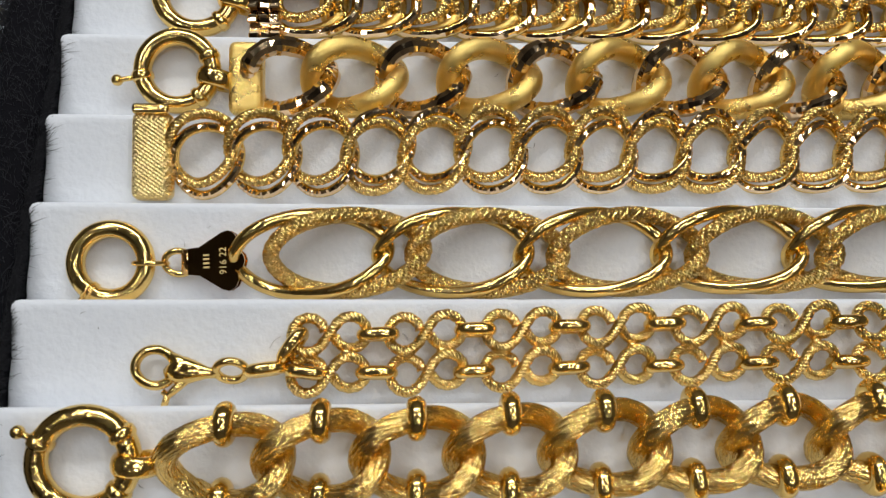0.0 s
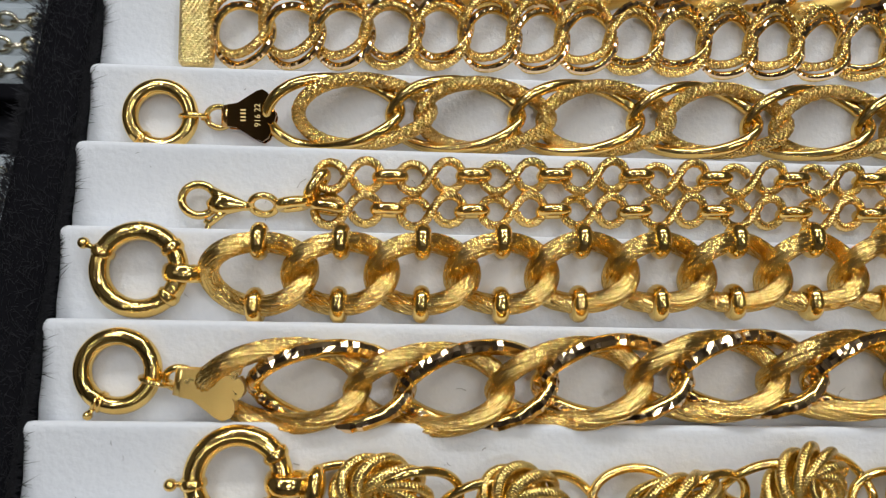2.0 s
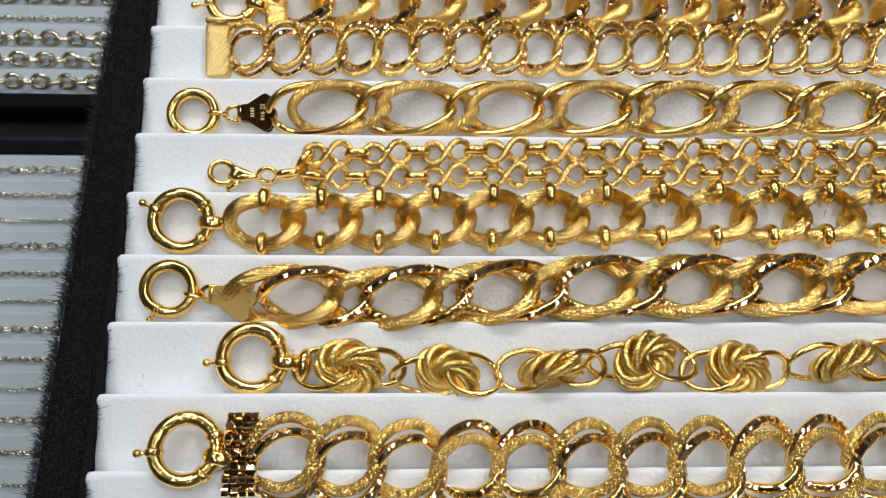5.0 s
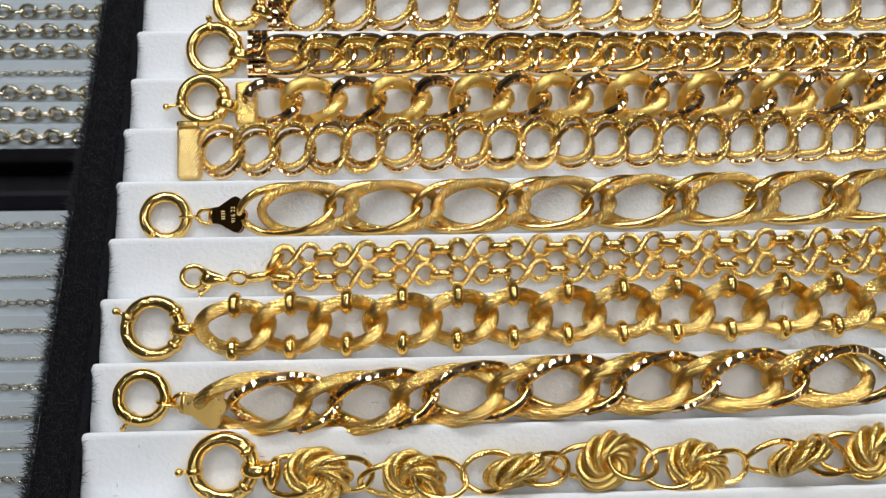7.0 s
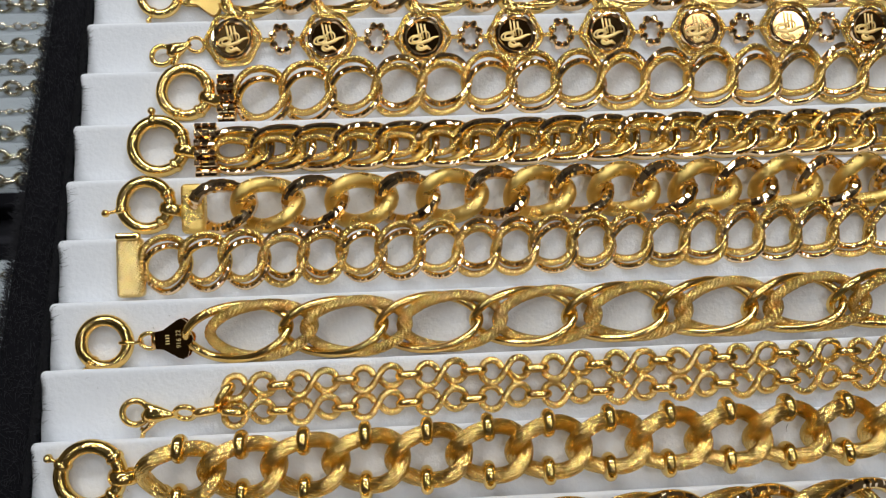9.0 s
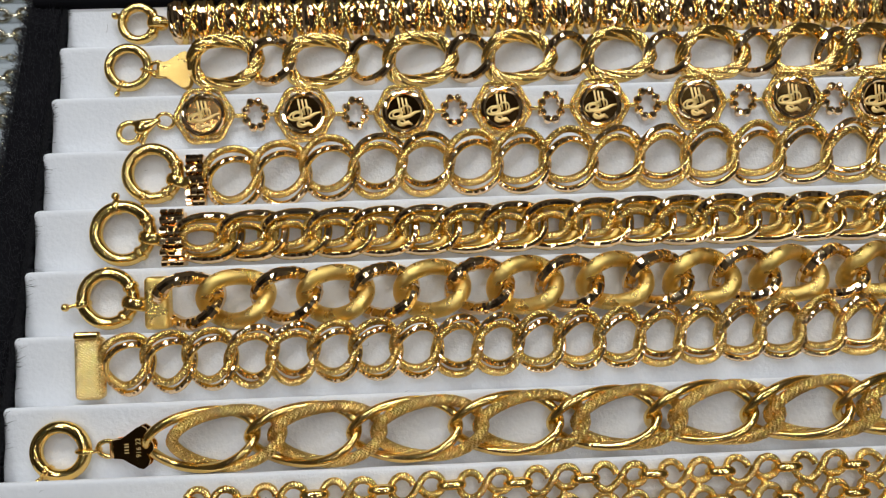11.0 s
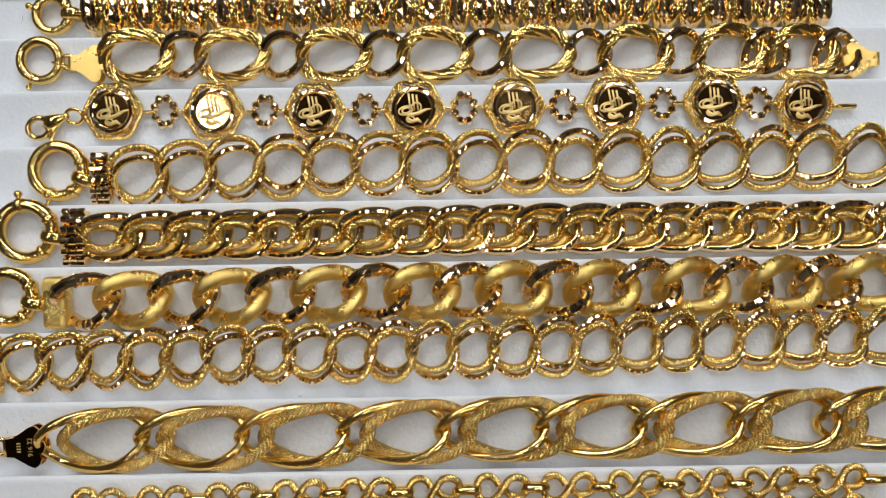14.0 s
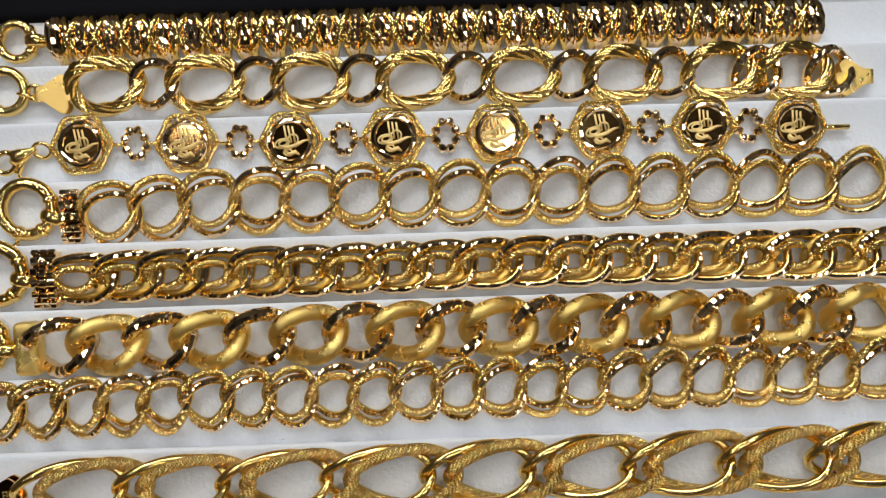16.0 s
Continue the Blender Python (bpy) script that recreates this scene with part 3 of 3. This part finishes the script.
def medallions():
    b = bracelet("C", "gold bracelet of filigree medallions joined by bead rings")
    at = line([(-2, 7.2), (3, 8.7), (12, 9.7), (56, 9.1), (100, 9.4), (144, 9.7), (174, 8.7)])
    pieces, coin = medallion_meshes()
    for x in (11.8, 34.0, 56.2, 78.1, 100.2, 122.3, 144.3, 164.0):
        w, a = at(x)
        med = part("medallion", coin, b, T(x, w, 0.6, rng.uniform(-3, 3), rng.uniform(-3, 3), a + rng.uniform(-4, 4)), "mirror gold disc with a raised emblem")
        for name, me in pieces:
            part(name, me, med, Matrix.Diagonal((1.22, 1.22, 1, 1)) if name == "emblem" else None)
    wire = tube(Geo(), oval(2.25, 3.0, 0, 32), 0.4, 8, True, True, T(0, 0, 1.2)).mesh("bead_ring", POLISHED)
    bead = ball(Geo(), 1.0, None, 1.05, 0.95, 1.0, 8, False).mesh("bead", CUT)
    for x in (23.2, 45.3, 67.4, 89.2, 111.0, 132.9, 153.9):
        w, a = at(x)
        hoop = part("bead_ring", wire, b, T(x, w, 0.2, 0, 0, a + rng.uniform(-6, 6)))
        for i in range(8):
            a = 2 * math.pi * (i + 0.5) / 8
            part("bead", bead, hoop, T(2.25 * math.cos(a), 3.0 * math.sin(a), 1.2, 20 * i, 30, math.degrees(a)))
    g = tube(Geo(), oval(1.35, 0.8, 0, 24), 0.33, 8, True, True, T(0, 0, 0, 90, 0, 0))
    loop = g.mesh("connector", POLISHED)
    ends = []
    for x in (23.2, 45.3, 67.4, 89.2, 111.0, 132.9, 153.9):
        ends += [x - 3.6, x + 3.6]
    row_of(b, "connector", [loop], ends, at, 1.3, rng, 3.0)
    jump_ring(b, 3.2, 8.8, 1.2, 1.9, 0.42, 20)
    lobster(b, -2.3, 7.3, 1.5, 10.0, 22)
    g = tube(Geo(), [(170.0, 0, 1.2), (172, 0, 1.2), (175.5, 0, 1.2)], 0.6, 10, False)
    part("end_bar", g.mesh("end_bar", POLISHED), b, T(0, 8.5, 0))


def double_curb(row, label, xs, path, a, bb, r, split, h, box, ring, ribs, box_h, texture, c=1.15, tag=-2, pin=215, ring_r=1.3, lift=None):
    b = bracelet(row, label, *(lift or (0.0, 0.0)))
    at = line(path)
    soft = curb(a, bb, c, r * 1.04, 240, 20, "rope", strands=5, twists=40, depth=0.17).mesh("rope_ring", texture)
    hard = [curb(a, bb, c, r * 1.02, 76, 10, "cut", s, zone=(36, 108), depth=0.3).mesh("faceted_ring", POLISHED, CUT) for s in (3, 4)]
    for n, x in enumerate(xs):
        w, ang = at(x)
        flip = 1 if (n % 5) in (0, 1, 2) else -1
        j = rng.uniform(-1.5, 1.5, 3)
        part("rope_ring", soft, b, T(x - 0.2, w + split * flip, h + 0.3, 5 + j[0], 0, ang + j[1]))
        part("faceted_ring", hard[n % 2], b, T(x + 0.3, w - split * flip, h - 0.3, 5 + j[0], 0, ang + j[2]))
    if box:
        box_clasp(b, box[0], box[1], box[2], 3.0, box_h, CUT if ribs else HATCH, ribs)
    if row == "G":
        g = block(Geo(), 5.0, 1.5, 1.3, 0.5, T((box[0] + box[1]) / 2, box[2] + box_h / 2 + 0.3, 2.3), 3)
        part("tongue", g.mesh("tongue", POLISHED), b)
    if row == "D":
        box_clasp(b, 181.2, 185.2, 10.0, 3.0, box_h, CUT, ribs)
    if ring:
        ring_clasp(b, ring[0], ring[1], ring[2], ring_r, 1.8, tag, pin, HAMMER)
    return b


def nested_curb():
    b = bracelet("E", "dense gold curb bracelet with small rope links inside faceted ones")
    at = line([(-4, 9.4), (8, 8.1), (22, 8.2), (105, 8.5), (176, 8.2)])
    outer = [curb(6.6, 4.5, 1.1, 0.9, 66, 10, "cut", s, 0.85, zone=(36, 108), depth=0.27).mesh("faceted_link", POLISHED, CUT) for s in (5, 6)]
    inner = curb(3.9, 2.2, 0.9, 0.75, 160, 20, "rope", strands=5, twists=24, depth=0.16).mesh("rope_link", ROPE)
    under = curb(6.0, 3.9, 1.0, 0.8, 56, 12, power=0.85).mesh("plain_link", MATTE)
    xs = [13.6 + 9.05 * i for i in range(19)]
    row_of(b, "plain_link", [under], xs, at, 1.3, rng, 1.5)
    row_of(b, "faceted_link", outer, [x + 1.6 for x in xs], at, 2.4, rng, 1.5)
    row_of(b, "rope_link", [inner], xs, at, 2.8, rng, 2.0)
    box_clasp(b, 5.4, 10.2, 8.1, 3.6, 11.2, CUT, 3)
    ring_clasp(b, -2.6, 9.6, 6.9, 1.35, 1.9, -12, 100, pin_len=1.0)


def bold_curb():
    b = bracelet("F", "bold gold curb bracelet of alternating satin and faceted links")
    at = line([(-4, 9.2), (8, 8.0), (22, 8.2), (61, 9.0), (116, 9.4), (172, 9.8)])
    matte = curb(6.3, 4.4, 2.3, 1.65, 72, 18).mesh("satin_link", MATTE)
    cut = [curb(5.9, 4.6, 2.3, 1.4, 62, 10, "cut", s, zone=(0, 180), depth=0.2).mesh("faceted_link", POLISHED, CUT) for s in (7, 8, 9)]
    ms = [21.5, 41.3, 60.9, 79.6, 97.8, 115.8, 133.7, 151.9, 169.3]
    row_of(b, "satin_link", [matte], ms, at, 3.0, rng, 2.0)
    row_of(b, "faceted_link", cut, [12.0] + [(p + q) / 2 for p, q in zip(ms, ms[1:])], at, 2.8, rng, 2.0)
    box_clasp(b, 3.4, 8.3, 8.0, 3.8, 10.6, MATTE)
    box_clasp(b, 175.5, 180.0, 9.8, 3.8, 10.6, MATTE)
    ring_clasp(b, -4.2, 9.2, 6.3, 1.3, 1.9, -12, 190, pin_len=2.4)


def long_links(row, label, xs, path, textured, plain, offset, h, split=0.0):
    b = bracelet(row, label)
    at = line(path)
    row_of(b, "textured_link", [textured], [x + offset for x in xs if x + offset > 9], at, h + 0.3, rng, 1.5, -split)
    row_of(b, "plain_link", plain, xs, at, h, rng, 1.5, split)
    return b, at


def stamped():
    t = curb(10.2, 5.1, 1.8, 1.03, 220, 32, "rope", strands=9, twists=34, depth=0.15, tip=0.12).mesh("textured_link", BRAID)
    s = curb(10.2, 5.3, 1.9, 0.9, 96, 14, tip=0.12).mesh("plain_link", POLISHED)
    xs = [16.4, 35.3, 54.5, 73.6, 92.2, 110.9, 129.4, 147.6, 164.5]
    b, at = long_links("H", "gold bracelet of long paired links, one plain, one braided", xs, [(-10, 6.9), (8, 7.4), (17, 8.2), (54, 8.6), (92, 9.2), (165, 10.2)], t, [s], 4.7, 2.2)
    ring_clasp(b, -10.1, 6.9, 5.75, 1.2, 1.4, 0, 232, big=False, pin_len=1.2)
    jump_ring(b, -1.3, 7.0, 1.3, 1.9, 0.45, 15)
    plate = clover_plate(b, 0.2, 7.6, 7.1, 1.0, 1.7, 4.0, BROWN_MIRROR, 2, "mirror gold end plate with stamped marks")
    text = bpy.data.curves.new("stamp", "FONT")
    text.body, text.size, text.extrude, text.align_x, text.align_y = "916 22", 0.0013, 0.00001, "CENTER", "CENTER"
    ob = bpy.data.objects.new("stamp", text)
    scene.collection.objects.link(ob)
    me = bpy.data.meshes.new_from_object(ob.evaluated_get(bpy.context.evaluated_depsgraph_get()))
    bpy.data.objects.remove(ob)
    me.materials.clear()
    me.materials.append(DARKLINE)
    part("stamp", me, plate, T(4.6, 0, 0.48, 0, 0, 90))
    g = Geo()
    for y in (-1.0, -0.35, 0.35, 1.0):
        block(g, 0.8, 0.26, 0.03, 0.01, T(2.4, y * 0.8, 0.46))
    part("stamp", g.mesh("stamp_bars", DARKLINE), plate)


def twin_rows():
    b = bracelet("I", "two-strand gold bracelet of twisted s-shaped links and bars")
    rho, off, al = 2.12, 2.68, radians(38)
    left = np.linspace(radians(8), 2 * math.pi - al, 48)
    right = np.linspace(math.pi - al, radians(8) - math.pi, 48)
    rise = np.linspace(-1, 1, 10)[1:-1]
    run = off - rho * math.cos(al)
    P = [(-off + rho * math.cos(t), rho * math.sin(t), 0.7 * math.sin(-t)) for t in left]
    P += [(run * t, rho * math.sin(al) * t, 0.75) for t in rise]
    P += [(off + rho * math.cos(t), rho * math.sin(t), 0.7 * math.sin(t)) for t in right]
    hook = np.array(P)
    for _ in range(3):
        hook[1:-1] = (hook[:-2] + 2 * hook[1:-1] + hook[2:]) / 4
    ca, sa = math.cos(0.06), math.sin(0.06)
    hook = np.stack([hook[:, 0] * ca - hook[:, 1] * sa, hook[:, 0] * sa + hook[:, 1] * ca, hook[:, 2]], 1)
    hook_mesh = tube(Geo(), hook, rope_radius(len(hook), 16, 0.67, 4, 24, 0.14), 16, False).mesh("s_link", TWIST)
    bar = tube(Geo(), oval(1.95, 1.25, 0, 40, 0.8), 0.85, 12, True, True, T(0, 0, 0, 78, 0, 0)).mesh("bar_link", POLISHED)
    for path in ([(0, 9.9), (25, 10.1), (61, 11.1), (88, 11.5), (170, 12.3)], [(0, 4.9), (25, 5.0), (61, 5.8), (88, 6.2), (170, 7.0)]):
        at = line(path)
        row_of(b, "s_link", [hook_mesh], [18.5 + 12.45 * i for i in range(12)], at, 1.6, rng, 2.0)
        row_of(b, "bar_link", [bar], [24.7 + 12.45 * i for i in range(12)], at, 1.9, rng, 2.0)
    solder = ball(Geo(), 0.75).mesh("solder_joint", POLISHED)
    mid = line([(0, 7.4), (25, 7.55), (61, 8.45), (88, 8.85), (170, 9.6)])
    for i in range(12):
        row_of(b, "solder_joint", [solder], [16.4 + 12.45 * i, 20.6 + 12.45 * i], mid, 1.6, rng, 2.0)
    for x, w, rz in ((14.0, 8.6, 55), (15.6, 5.2, -8), (10.5, 5.6, 8)):
        part("bar_link", bar, b, T(x, w, 1.9, 0, 0, rz))
    jump_ring(b, 6.2, 5.4, 1.4, 1.9, 0.55, 35)
    lobster(b, -0.6, 5.6, 1.5, 10.5, -6)


def beaded_curb():
    b = bracelet("J", "gold curb bracelet with engraved links and round bead collars")
    at = line([(-10, 8.3), (7, 8.2), (41, 9.0), (87, 10.2), (160, 11.3)])
    link = curb(6.9, 4.5, 2.1, 1.42, 140, 44, "rope", strands=14, twists=5, depth=0.1).mesh("engraved_link", BARK)
    xs = [6.7 + 11.47 * i for i in range(14)]
    row_of(b, "engraved_link", [link], xs, at, 2.3, rng, 2.0)
    bead = tube(Geo(), oval(1.5, 1.5, 0, 28), 1.25, 14, True, True, T(0, 0, 0, 0, 90, 0)).mesh("bead_collar", POLISHED)
    row_of(b, "bead_collar", [bead], xs, at, 2.4, rng, 3.0, 4.6)
    row_of(b, "bead_collar", [bead], [x - 0.2 for x in xs], at, 2.2, rng, 3.0, -4.5)
    ring_clasp(b, -9.8, 8.4, 6.8, 1.35, 1.8, -3, 155, HAMMER, pin_len=1.6)


def broad_links():
    t = curb(10.2, 5.0, 2.1, 1.32, 180, 40, "rope", strands=12, twists=18, depth=0.12, tip=0.2).mesh("textured_link", BARK)
    s = [curb(10.2, 5.1, 2.1, 1.15, 84, 10, "cut", k, zone=(36, 108), depth=0.27, tip=0.2).mesh("faceted_link", POLISHED, CUT) for k in (11, 12)]
    xs = [17.6, 37.0, 55.8, 75.0, 93.8, 112.6, 131.4]
    b, at = long_links("K", "broad gold bracelet of long paired links, one engraved, one faceted", xs, [(-11, 8.6), (6, 7.5), (15, 7.2), (33, 7.0), (51, 8.2), (71, 9.3), (145, 10.4)], t, s, -6.2, 3.1, 0.1)
    ring_clasp(b, -10.7, 8.6, 5.8, 1.2, 1.4, -14, 238, big=False, pin_len=1.2)
    jump_ring(b, -2.6, 7.7, 1.3, 1.9, 0.5, 20)
    clover_plate(b, -1.6, 6.8, 7.6, 3.0, 1.8, 4.3, PLATE, -6, "hammered gold end plate")


def knots():
    b = bracelet("L", "gold bracelet of coiled rope knots joined by oval wire links")
    meshes = []
    for turn in (20, -35, 55):
        g = Geo()
        for i in range(8):
            m = T(0, 0, 0, 0, 0, turn + 45 * i) @ T(1.95, 0, 0, 34, 0, 0)
            tube(g, oval(3.55, 3.55, 0, 72), 0.8, 14, True, True, m)
        meshes.append(g.mesh("rope_knot", KNOT))
    at = line([(6, 8.0), (16, 7.0), (25, 6.6), (43, 5.2), (63, 6.3), (80.5, 7.8), (99, 6.0), (119, 7.6), (132, 8.2), (160, 8.2)])
    ks = [24.9, 43.2, 63.0, 80.6, 98.6, 119.0, 134.0, 152.0]
    angles = [-20, -40, 8, 30, -32, 15, 25, -20]
    for n, x in enumerate(ks):
        w, a = at(x)
        flat = 62 if n in (2, 5) else 14
        part("rope_knot", meshes[n % 3], b, T(x, w, 3.2, flat, 10, angles[n]) @ Matrix.Diagonal((1.1, 0.9, 0.9, 1)))
    wire = tube(Geo(), oval(5.4, 3.7, 0.5, 60), 0.62, 12).mesh("oval_link", POLISHED)
    for n, x in enumerate(ks):
        w, a = at(x)
        part("oval_link", wire, b, T(x - 5.2, w - 0.2, 2.6, 25 if n % 2 else -22, -10, a + 8))
        part("oval_link", wire, b, T(x + 5.0, w + 0.2, 3.4, -25 if n % 2 else 22, 16, a - 12))
    g = ball(Geo(), 1.0, None, 1.5, 3.3, 2.4, 16)
    part("end_cup", g.mesh("end_cup", POLISHED), b, T(16.3, 7.0, 2.6, 0, 0, -8))
    ring_clasp(b, 6.6, 8.1, 7.0, 1.4, 1.9, -4, 185, pin_len=1.5)


woven()
figaro()
medallions()
double_curb("D", "gold bracelet of large double round links, rope and faceted", [19.2 + 10.36 * i for i in range(16)], [(2, 9.3), (19, 7.7), (30, 8.6), (41, 9.5), (62, 9.8), (174, 10.0)],
            5.6, 5.4, 0.74, 1.05, 2.0, (9.2, 13.2, 7.7), (2.1, 9.5, 6.6), 3, 11.0, ROPE, 1.5, -18, 250)
nested_curb()
bold_curb()
double_curb("G", "gold bracelet of double round links with a hatched clasp", [1.0 + 8.05 * i for i in range(22)], [(-9, 8.9), (2, 9.3), (35, 10.3), (85, 10.8), (132, 11.7), (170, 12.3)],
            4.5, 4.75, 0.68, 0.85, 1.7, (-8.7, -3.2, 8.9), None, 0, 12.2, ROPE, 1.4)
stamped()
twin_rows()
beaded_curb()
broad_links()
knots()
double_curb("M", "wide gold bracelet of double round links, braided and faceted", [14.2 + 10.85 * i for i in range(14)], [(-4, 5.6), (6, 4.6), (14, 3.9), (36, 2.6), (58, 2.4), (123, 3.4), (160, 3.6)],
            6.0, 6.1, 0.95, 1.3, 1.8, (3.5, 9.4, 4.6), (-3.4, 5.8, 6.8), 4, 13.8, BRAID, 1.6, -14, 185, 1.35, (4.2, -15.0))

# ---- lower counter, its trays and an unseen room for the reflections ----
DEPTH = -0.2
def plane_box(name, x0, x1, y0, y1, z0, z1, mat, label, category):
    g = block(Geo(), (x1 - x0) * 1000, (y1 - y0) * 1000, (z1 - z0) * 1000, 2.0, T((x0 + x1) * 500, (y0 + y1) * 500, z0 * 1000))
    return tagged(new(name, g.mesh(name, mat)), label, category)


tagged(plane_box("counter", -0.9, 0.9, -0.6, 0.7, DEPTH - 0.06, DEPTH - 0.015, DARKWOOD, "dark counter top under the trays", "counter"))
tagged(plane_box("tray_stand", 0.03, 0.16, 0.0, 0.1, DEPTH - 0.015, -0.015, DARKWOOD, "dark block that holds the raised tray", "stand"))


def chain_mesh(length, step, r, a, bb, mat, seed):
    g, rr = Geo(), np.random.default_rng(seed)
    for i in range(int(length / step)):
        tube(g, oval(a, bb, 0, 12), r, 5, True, True, T(i * step, rr.normal(0, 0.15), r, 45 + 90 * (i % 2), 0, rr.normal(0, 5)))
    return g.mesh("chain", mat)


# The lower trays' shade is mixed into this suede's grey-blue colour.
SHADED = cloth("shaded_suede", (0.46, 0.51, 0.55), (0.38, 0.43, 0.47), 900.0)


def far_tray(y0, y1, first, thick):
    t = tagged(empty("chain_tray", pose(0, 0, DEPTH)), "stepped suede tray coloured as in shade, with a black border, laid with fine chains", "display tray", "trays on the lower counter")
    x0, x1 = -400.0, -72.0
    n = int((y1 - y0) / PITCH)
    g = block(Geo(), x1 - x0, y1 - y0, 10, 1.5, T((x0 + x1) / 2, (y0 + y1) / 2, -13.5))
    part("base", g.mesh("base", SHADED), t)
    g = Geo()
    prof = [(-PITCH, -3.5), (-PITCH, -1.0), (-0.6, 2.8), (0.1, 2.6), (0.1, -3.5)]
    v = [(x, y, z) for x in (x0, x1) for y, z in prof]
    g.add(v, [[j, 5 + j, 6 + j, j + 1] for j in range(4)] + [[0, 1, 2, 3, 4], [9, 8, 7, 6, 5]], None, False)
    me = g.mesh("ledge", SHADED)
    for i in range(n):
        part("ledge", me, t, T(0, y0 + PITCH * (i + 1), 0))
    for a, c, d, e in ((x0 - 10, x1 + 10, y1 + 0.5, y1 + 9.5), (x0 - 10, x1 + 10, y0 - 9.5, y0 - 0.5), (x1 + 0.5, x1 + 10, y0 - 9, y1 + 9)):
        g = block(Geo(), c - a, e - d, 17, 2.0, T((a + c) / 2, (d + e) / 2, -14))
        part("border", g.mesh("border", BLACK), t, None, "black velvet border")
    kinds = [chain_mesh(300, 3.2, 0.4, 2.0, 1.1, SILVER, 1), chain_mesh(300, 4.4, 0.5, 2.6, 1.6, SILVER, 2), chain_mesh(300, 2.2, 0.3, 1.4, 0.8, SILVER, 3), chain_mesh(300, 7.0, 1.2, 4.6, 3.4, SILVER, 4)]
    for i in range(n):
        k = kinds[3] if thick and i % 4 < 3 else kinds[i % 3]
        ob = new("necklace", k)
        ob.matrix_basis = pose(-0.385, (y0 + PITCH * i + 6.0) * 0.001, DEPTH + 0.0015)
        tagged(ob, "pale gold chain laid along a pale step" if not (thick and i % 4 < 3) else "chunky pale gold chain laid along a pale step", "necklace", "chains on the lower trays")


far_tray(163 - 9.5 - PITCH * 17, 163 - 9.5, 0, False)
far_tray(182 + 9.5, 182 + 9.5 + PITCH * 12, 0, True)
# Out of view; these walls are added to shape bounce and reflections.
for name, x0, x1, y0, y1 in (("wall_north", -1.6, 1.6, 1.5, 1.6), ("wall_south", -1.6, 1.6, -1.6, -1.5), ("wall_west", -1.6, -1.5, -1.5, 1.5), ("wall_east", 1.5, 1.6, -1.5, 1.5)):
    tagged(plane_box(name, x0, x1, y0, y1, -1.0, 1.5, WALL, "unseen warm-toned wall added for reflections in the gold", "wall"), kind="structure")
tagged(plane_box("floor", -1.6, 1.6, -1.6, 1.6, -1.1, -1.0, DARKWOOD, "dark shop floor", "floor"), kind="structure")
# Added overhead, out of view, as the dark that the gold mirrors.
tagged(plane_box("ceiling", -1.6, 1.6, -1.6, 1.6, 1.5, 1.6, DARK_OVERHEAD, "unseen dark ceiling added for dark reflections in the gold", "ceiling"), kind="structure")
